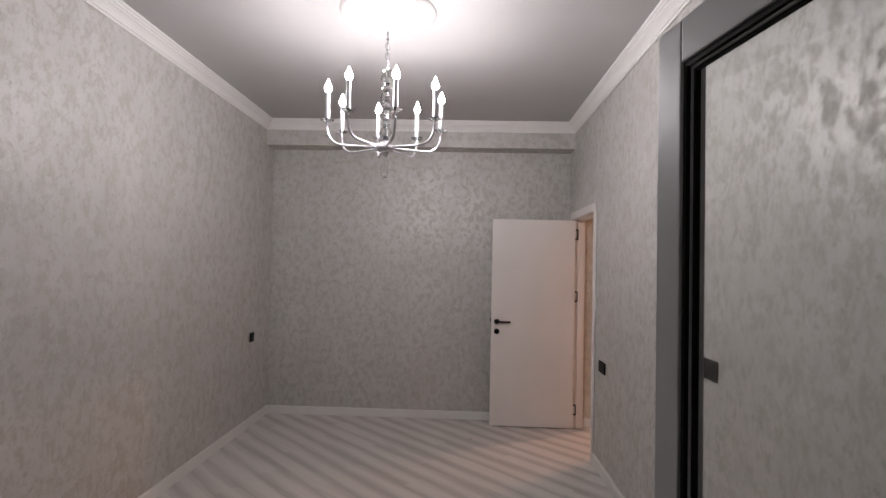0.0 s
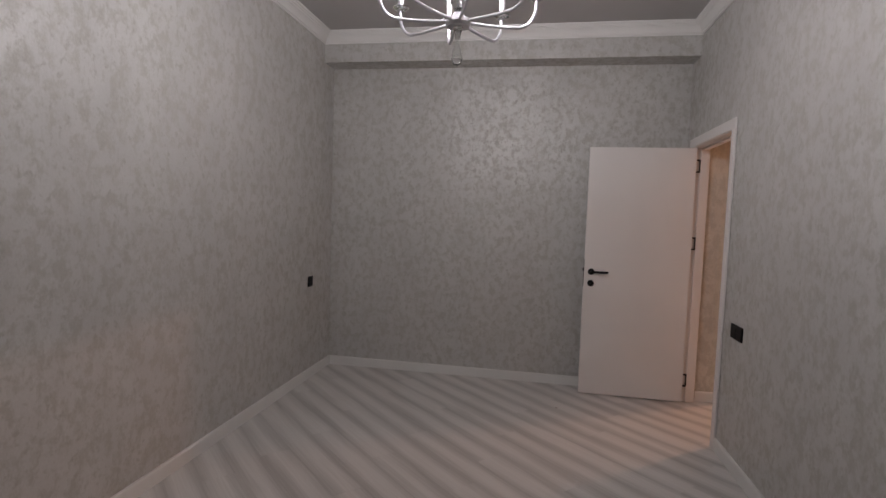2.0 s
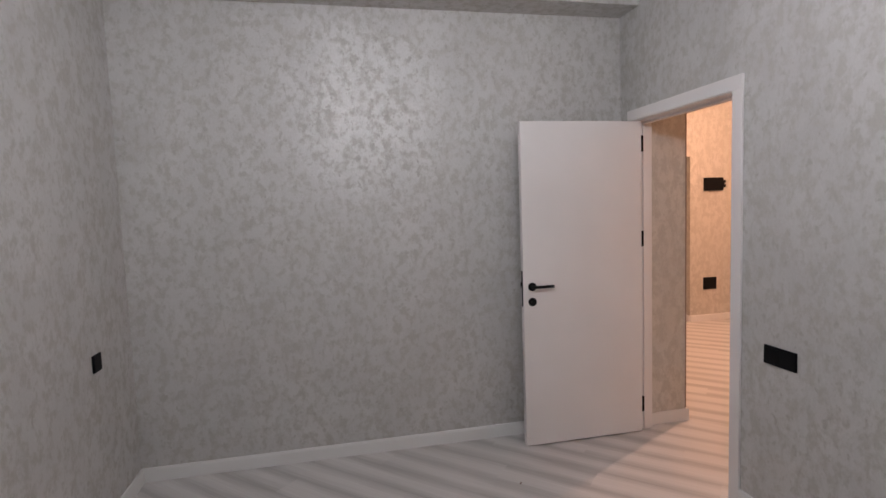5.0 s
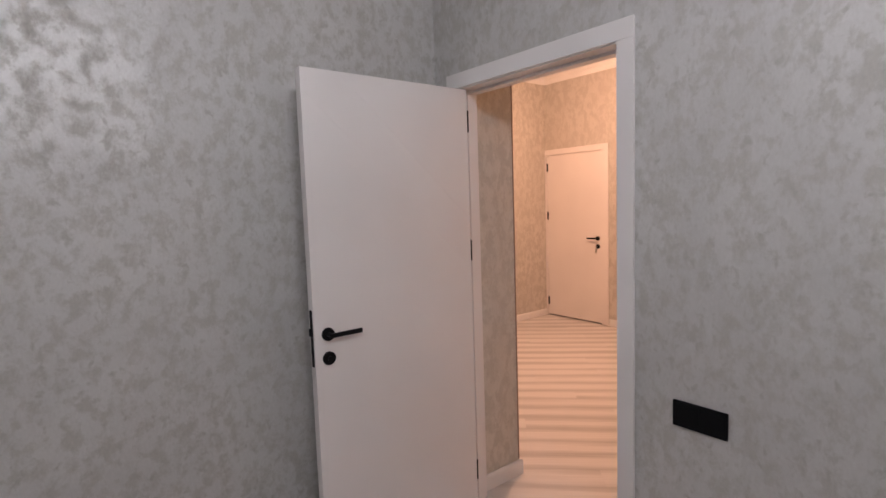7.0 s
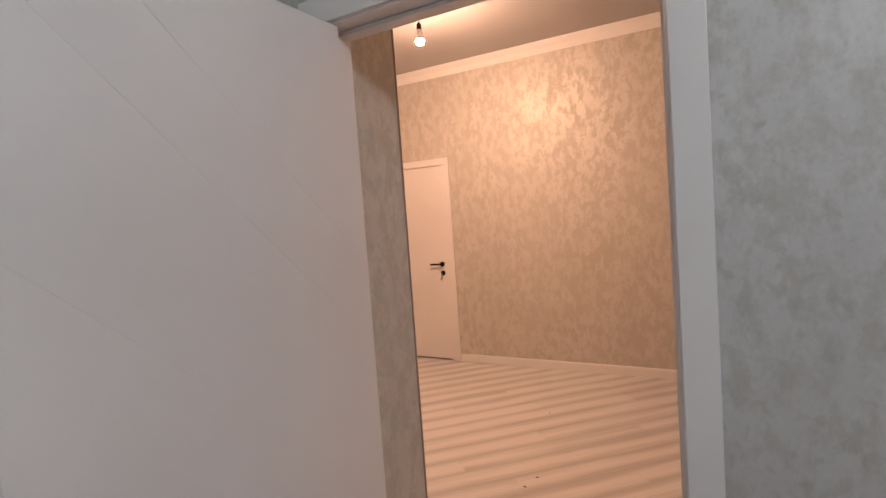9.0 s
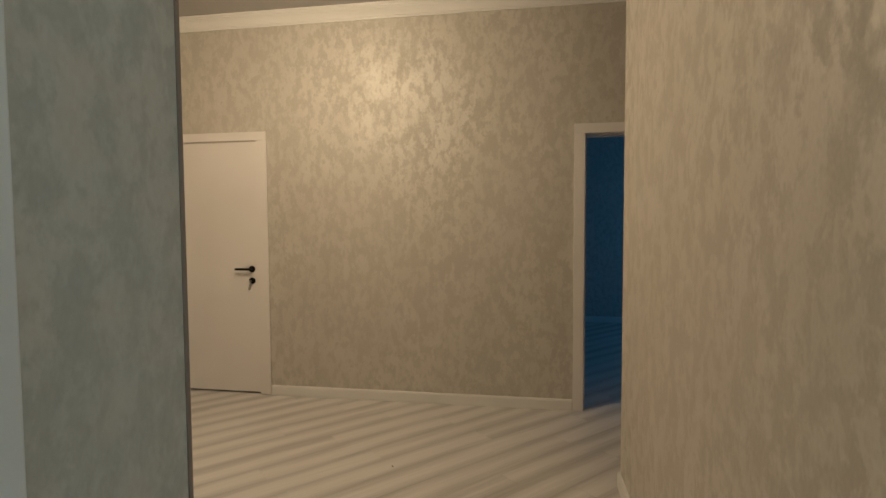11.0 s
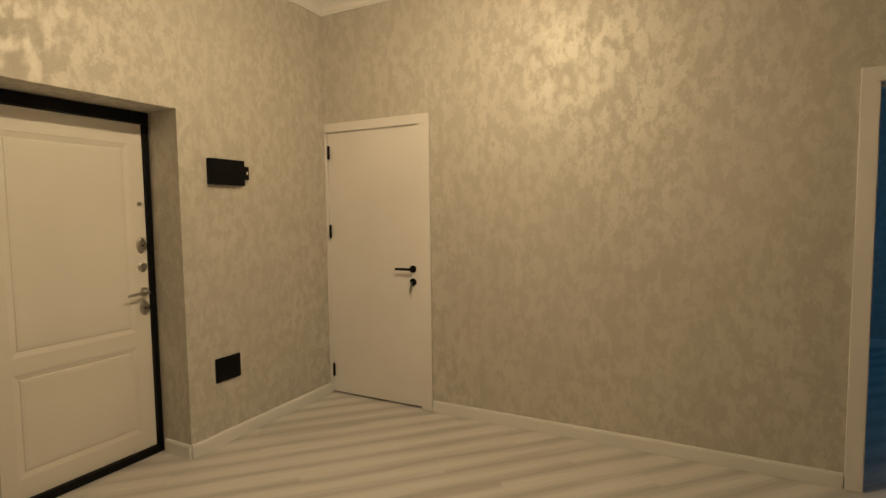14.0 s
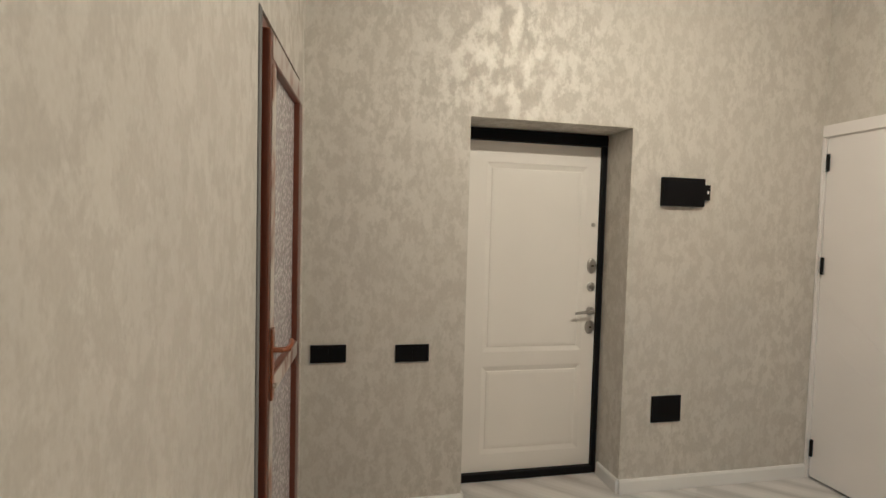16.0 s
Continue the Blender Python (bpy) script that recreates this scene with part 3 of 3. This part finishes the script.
# ---- balcony door leaf, swung open ----
def balcony_leaf():
    p, q = Vector((0.785, 1.155)), Vector((0.692, 1.807))
    d = q - p
    w = d.length
    m = Matrix.Translation((p.x, p.y, 0)) @ Matrix.Rotation(math.atan2(d.y, d.x), 4, "Z")
    ob = thing("balcony_door", m, "grey aluminium glazed balcony door, standing open", "door", "", "structure")
    z0, z1, s = 0.05, 1.972, 0.074

    def bar(nm, b, mat=GREY, bevel=0.004):
        bm = B()
        box(bm, *b, bevel)
        return part(nm, bm, mat, ob)

    bar("stile", (0, s, -0.034, 0.014, z0, z1))
    bar("stile", (w - s, w, -0.034, 0.014, z0, z1))
    bar("top_rail", (s + 0.0005, w - s - 0.0005, -0.034, 0.014, z1 - s, z1))
    bar("bottom_rail", (s + 0.0005, w - s - 0.0005, -0.034, 0.014, z0, z0 + s))
    # two black seals, stepped towards the pane on either face, with a dark bead between them
    for d0, d1, y0, y1, mat in ((-0.003, 0.009, -0.002, 0.009, RUBBER), (0.0095, 0.0125, -0.004, 0.002, GREY), (0.013, 0.018, -0.0075, -0.001, RUBBER), (-0.003, 0.003, -0.022, -0.0125, RUBBER)):
        for x0, x1 in ((s + d0, s + d1), (w - s - d1, w - s - d0)):
            bar("gasket", (x0, x1, y0, y1, z0 + s + d0, z1 - s - d0), mat, 0.0)
        for a, b in ((z0 + s + d0, z0 + s + d1), (z1 - s - d1, z1 - s - d0)):
            bar("gasket", (s + d1 + 0.0005, w - s - d1 - 0.0005, y0, y1, a, b), mat, 0.0)
    g = bar("pane", (s + 0.001, w - s - 0.001, -0.012, -0.008, z0 + s + 0.001, z1 - s - 0.001), GLASS, 0.0)
    g.visible_shadow = False
    bm = B()
    box(bm, w - 0.065, w - 0.035, 0.015, 0.023, 0.92, 1.06, 0.003)
    box(bm, w - 0.06, w - 0.04, 0.023, 0.047, 0.99, 1.01, 0.003)
    box(bm, w - 0.17, w - 0.04, 0.04, 0.054, 0.988, 1.012, 0.004)
    part("door_handle", bm, GREY, ob)


balcony_leaf()


# ---- switches, sockets, meter box ----
def plate(name, m, w, h, n, label, category="socket"):
    """A wall plate with n modules; local x along the wall, -y out of it."""
    ob = thing(name, m, label, category)
    bm = B()
    box(bm, -w / 2, w / 2, -0.009, 0, -h / 2, h / 2, 0.003)
    part("plate", bm, PLATE, ob)
    s = (w - 0.012) / n
    for k in range(n):
        x = -w / 2 + 0.006 + s * (k + 0.5)
        bm = B()
        box(bm, x - s / 2 + 0.0008, x + s / 2 - 0.0008, -0.0105, -0.0092, -h / 2 + 0.01, h / 2 - 0.01, 0.001)
        part("module", bm, PLATE, ob)
    return ob


NORTH = Matrix.Rotation(0, 4, "Z")
WEST = Matrix.Rotation(radians(90), 4, "Z")
plate("light_switch", Matrix.Translation((XW + 0.001, 5.70, 0.83)) @ WEST, 0.085, 0.085, 1, "black square wall socket on grey wallpaper")
plate("double_switch", Matrix.Translation((XE - 0.001, 4.856, 0.802)) @ TOEAST, 0.17, 0.085, 2, "black double switch plate beside the door", "switch")
plate("triple_socket", Matrix.Translation((XE - 0.001, 3.227, 1.128)) @ TOEAST, 0.272, 0.088, 3, "black triple socket plate on grey wallpaper")
plate("double_socket", Matrix.Translation((2.168, HN - 0.001, 0.832)) @ NORTH, 0.17, 0.087, 2, "black double socket plate near brown door")
plate("double_socket", Matrix.Translation((2.578, HN - 0.001, 0.825)) @ NORTH, 0.17, 0.087, 2, "black double socket plate beside the entrance")
plate("square_socket", Matrix.Translation((4.03, HN - 0.001, 0.468)) @ NORTH, 0.185, 0.15, 1, "black low square socket box by the entrance")
ob = thing("intercom_box", Matrix.Translation((4.066, HN - 0.001, 1.684)), "black wall box with side tab by the entrance", "wall box")
bm = B()
box(bm, -0.13, 0.13, -0.03, 0, -0.078, 0.078, 0.004)
part("body", bm, PLATE, ob)
bm = B()
box(bm, -0.115, 0.115, -0.033, -0.0305, -0.062, 0.062, 0.001)
part("cover", bm, PLATE, ob)
bm = B()
box(bm, 0.131, 0.175, -0.016, -0.01, -0.04, 0.045, 0.002)
tab = part("tab", bm, PLATE, ob, "small black tab with slot")
bm = B()
box(bm, 0.155, 0.165, -0.0175, -0.0162, -0.005, 0.012)
part("slot", bm, WHITE, tab)


# ---- chandelier ----
CH = Vector((-0.103, 3.712, 0))
bm = B()
lathe(bm, [(0, -0.012), (0.05, -0.012), (0.06, -0.02), (0.075, -0.02), (0.085, -0.01), (0.13, -0.008), (0.145, -0.016), (0.155, -0.008), (0.205, -0.008), (0.215, -0.018), (0.232, -0.022), (0.245, -0.014), (0.255, -0.018), (0.268, -0.008), (0.27, 0.0)], (CH.x, CH.y, ZC - 0.001), 64)
tagged(mesh_ob("ceiling_medallion", bm, ROSE, True), "white round moulded plaster ceiling rose", "ceiling rose")


def chandelier():
    ob = thing("chandelier", Matrix.Translation((CH.x, CH.y, 0)), "pearl-white eight-armed candle chandelier with crystal stem, lit", "chandelier")
    zh = 2.195
    bm = B()
    lathe(bm, [(0, 2.86), (0.018, 2.862), (0.03, 2.885), (0.055, 2.92), (0.058, 2.94), (0, 2.941)])
    part("canopy", bm, PLASTER, ob, "white ceiling cup", True)
    for k in range(7):
        bm = B()
        z = 2.85 - k * 0.029
        pts = [(0.011 * math.cos(a) * (1 if k % 2 else 0), 0.011 * math.cos(a) * (0 if k % 2 else 1), z + 0.023 * math.sin(a)) for a in (2 * math.pi * i / 16 for i in range(17))]
        tube(bm, pts, 0.0032, 6)
        part("chain_link", bm, CHROME, ob, "", True)
    bm = B()
    cyl(bm, (0.006, 0.004, 2.6), (0.004, 0.004, 2.87), 0.0028, n=8)
    part("cable", bm, PLASTER, ob)
    bm = B()
    for a, b in ((2.625, 2.64), (2.52, 2.53), (2.42, 2.43), (2.32, 2.33)):
        lathe(bm, [(0, a), (0.024, a), (0.027, (a + b) / 2), (0.024, b), (0, b)])
    cyl(bm, (0, 0, zh), (0, 0, 2.65), 0.005, n=10)
    part("stem", bm, CHROME, ob, "", True)
    for a, b in ((2.535, 2.62), (2.435, 2.515), (2.335, 2.415), (2.232, 2.315)):
        bm = B()
        h = b - a
        lathe(bm, [(0.007, a), (0.014, a + 0.02 * h), (0.036, a + 0.5 * h), (0.028, a + 0.75 * h), (0.012, b), (0.007, b)], n=16)
        part("crystal", bm, GLASS, ob, "clear faceted crystal stem piece")
    bm = B()
    lathe(bm, [(0, zh - 0.02), (0.045, zh - 0.018), (0.052, zh - 0.005), (0.05, zh + 0.01), (0.03, zh + 0.016), (0.02, zh + 0.035), (0, zh + 0.035)])
    part("hub", bm, PEARL, ob, "", True)
    bm = B()
    lathe(bm, [(0, zh - 0.17), (0.012, zh - 0.166), (0.022, zh - 0.145), (0.019, zh - 0.12), (0.009, zh - 0.08), (0.012, zh - 0.045), (0.02, zh - 0.021), (0, zh - 0.0205)], n=16)
    part("drop", bm, GLASS, ob, "clear crystal pendant drop", True)
    R = 0.317
    for k in range(8):
        a = radians(-90 + 17 + 45 * k)
        c, s = math.cos(a), math.sin(a)

        def at(r, z):
            return (c * r, s * r, z)

        bm = B()
        curve = [(0.045, zh), (0.12, zh - 0.004), (0.2, zh - 0.006), (0.225, zh - 0.004)]
        for i in range(9):
            f = math.pi / 2 * i / 8
            curve.append((0.237 + 0.08 * math.sin(f), zh + 0.085 - 0.089 * math.cos(f)))
        curve.append((R, zh + 0.115))
        tube(bm, [at(r, z) for r, z in curve], 0.0068, 8)
        arm = part("arm", bm, PEARL, ob, "", True)
        bm = B()
        lathe(bm, [(0, 0.108), (0.012, 0.109), (0.034, 0.121), (0.036, 0.125), (0.012, 0.119), (0.012, 0.133), (0, 0.133)], at(R, zh))
        part("bobeche", bm, GLASS, arm, "clear glass drip dish", True)
        bm = B()
        cyl(bm, at(R, zh + 0.121), at(R, zh + 0.275), 0.0125, n=16)
        part("candle_sleeve", bm, PEARL, arm, "pearly metal candle tube", True)
        bm = B()
        lathe(bm, [(0, 0.276), (0.011, 0.277), (0.017, 0.286), (0.019, 0.296), (0.016, 0.311), (0.009, 0.329), (0.003, 0.345), (0, 0.349)], at(R, zh), 14)
        bulb = part("candle_bulb", bm, FLAME, arm, "glowing flame-shaped bulb", True)
        bulb.data.materials.append(TIP)
        for f in bulb.data.polygons:
            f.material_index = 0 if 0.284 < f.center.z - zh < 0.315 else 1


chandelier()

# ---- hall bulb ----
HB = Vector((3.57, 6.96, 0))
ob = thing("pendant_bulb", Matrix.Translation((HB.x, HB.y, 0)), "bare warm bulb hanging on a short cord, lit", "light bulb")
bm = B()
lathe(bm, [(0, HZ - 0.025), (0.035, HZ - 0.022), (0.04, HZ - 0.002), (0, HZ - 0.002)])
part("ceiling_cup", bm, PLASTER, ob, "", True)
bm = B()
cyl(bm, (0, 0, 2.875), (0, 0, HZ - 0.02), 0.003, n=8)
part("cord", bm, BLACK, ob)
bm = B()
lathe(bm, [(0, 2.88), (0.008, 2.88), (0.017, 2.872), (0.018, 2.835), (0, 2.835)], n=20)
part("socket", bm, BLACK, ob, "", True)
bm = B()
lathe(bm, [(0, 2.836), (0.0135, 2.836), (0.0135, 2.818), (0.016, 2.812), (0.024, 2.785), (0.0292, 2.762), (0, 2.762)], n=24)
part("bulb_neck", bm, PLASTER, ob, "white plastic bulb housing", True)
bm = B()
lathe(bm, [(0.0288, 2.7615)] + [(0.03 * math.cos(a), 2.757 - 0.03 * math.sin(a)) for a in (radians(15 * k) for k in range(6))] + [(0, 2.727)], n=24)
part("bulb_dome", bm, LAMP, ob, "glowing warm bulb dome", True)


# ---- small leftovers ----
EDGE = paint("corner_edge", (0.27, 0.21, 0.18), 0.7, 60, 0.3)
bm = B()
box(bm, STUB[0] - 0.007, STUB[0] + 0.002, PN - 0.002, PN + 0.008, 0.085, HZ - 0.11, 0.001)
setting("trim_corner", bm, EDGE, "thin brownish worn corner edge", "trim")
for x, y, a in ((3.95, 6.3, 0.4), (2.9, 6.1, 1.2), (3.02, 6.07, 2.1), (0.45, 5.55, 0.9)):
    bm = B()
    box(bm, -0.009, 0.009, -0.004, 0.004, 0.0002, 0.004, 0.001)
    bmesh.ops.transform(bm, matrix=Matrix.Translation((x, y, 0)) @ Matrix.Rotation(a, 4, "Z"), verts=bm.verts)
    tagged(mesh_ob("wood_chip", bm, EDGE), "tiny dark wood chip lying on the laminate", "debris", "floor debris")

# ---- floor: boards laid slantwise over a base ----
FX0, FX1, FY0, FY1 = -1.75, 8.6, -0.6, 8.9
bm = B()
box(bm, FX0, FX1, FY0 - 0.2, FY1 + 0.1, -0.15, -0.009)
setting("ground", bm, BARE, "bare screed under the boards", "ground")
bm = B()
box(bm, FX0, FX1, FY0, FY1, -0.0088, -0.0075)
floor = setting("floor", bm, RUBBER, "grey oak laminate boards laid slantwise", "floor")

ca, sa = math.cos(LAY), math.sin(LAY)
rest_v, rest_f = [], []
rng = random.Random(4)


def near_walk(x, y):
    return (XW < x < XE and 2.2 < y < YN) or (XP - 0.2 < x < HE and PS < y < HN)


def board_mesh(outline):
    n = len(outline)
    v = [(x, y, 0.0) for x, y in outline] + [(x, y, -0.0075) for x, y in outline]
    f = [tuple(range(n))] + [(k, k + n, (k + 1) % n + n, (k + 1) % n) for k in range(n)]
    return v, f


count = 0
span = 9.5
for r in range(int(-span / BW), int(span / BW)):
    shift = (r * 0.43) % 1.0 * BL + rng.uniform(-0.1, 0.1)
    for c in range(int(-span / BL) - 1, int(span / BL) + 1):
        u0, v0 = c * BL + shift, r * BW
        g = 0.0003
        quad = [(u0 + g, v0 + g), (u0 + BL - g, v0 + g), (u0 + BL - g, v0 + BW - g), (u0 + g, v0 + BW - g)]
        poly = [(3.4 + u * ca - v * sa, 4.1 + u * sa + v * ca) for u, v in quad]
        for n, d in (((1, 0), FX1), ((-1, 0), -FX0), ((0, 1), FY1), ((0, -1), -FY0)):
            poly = clip(poly, n, d) if len(poly) > 2 else []
        if len(poly) < 3:
            continue
        mx, my = sum(p[0] for p in poly) / len(poly), sum(p[1] for p in poly) / len(poly)
        v, f = board_mesh(poly)
        if near_walk(mx, my) and count < 290:
            me = bpy.data.meshes.new("plank")
            me.from_pydata(v, [], f)
            me.materials.append(OAK)
            ob = new("plank", me)
            ob.parent = floor
            count += 1
        elif any(x0 - 0.75 < mx < x1 + 0.75 and y0 - 0.75 < my < y1 + 0.75 for x0, x1, y0, y1 in ((FX0, 1.7, FY0, 6.4), (0.4, 5.3, 4.9, FY1), (3.7, 5.3, 3.3, 5.2), (5.0, FX1, 2.2, 6.7))):
            o = len(rest_v)
            rest_v += v
            rest_f += [tuple(i + o for i in q) for q in f]
me = bpy.data.meshes.new("planks_beyond")
me.from_pydata(rest_v, [], rest_f)
me.materials.append(OAK)
rest = new("planks_beyond", me)
rest.parent = floor
tagged(rest, "", "", "", "stuff")
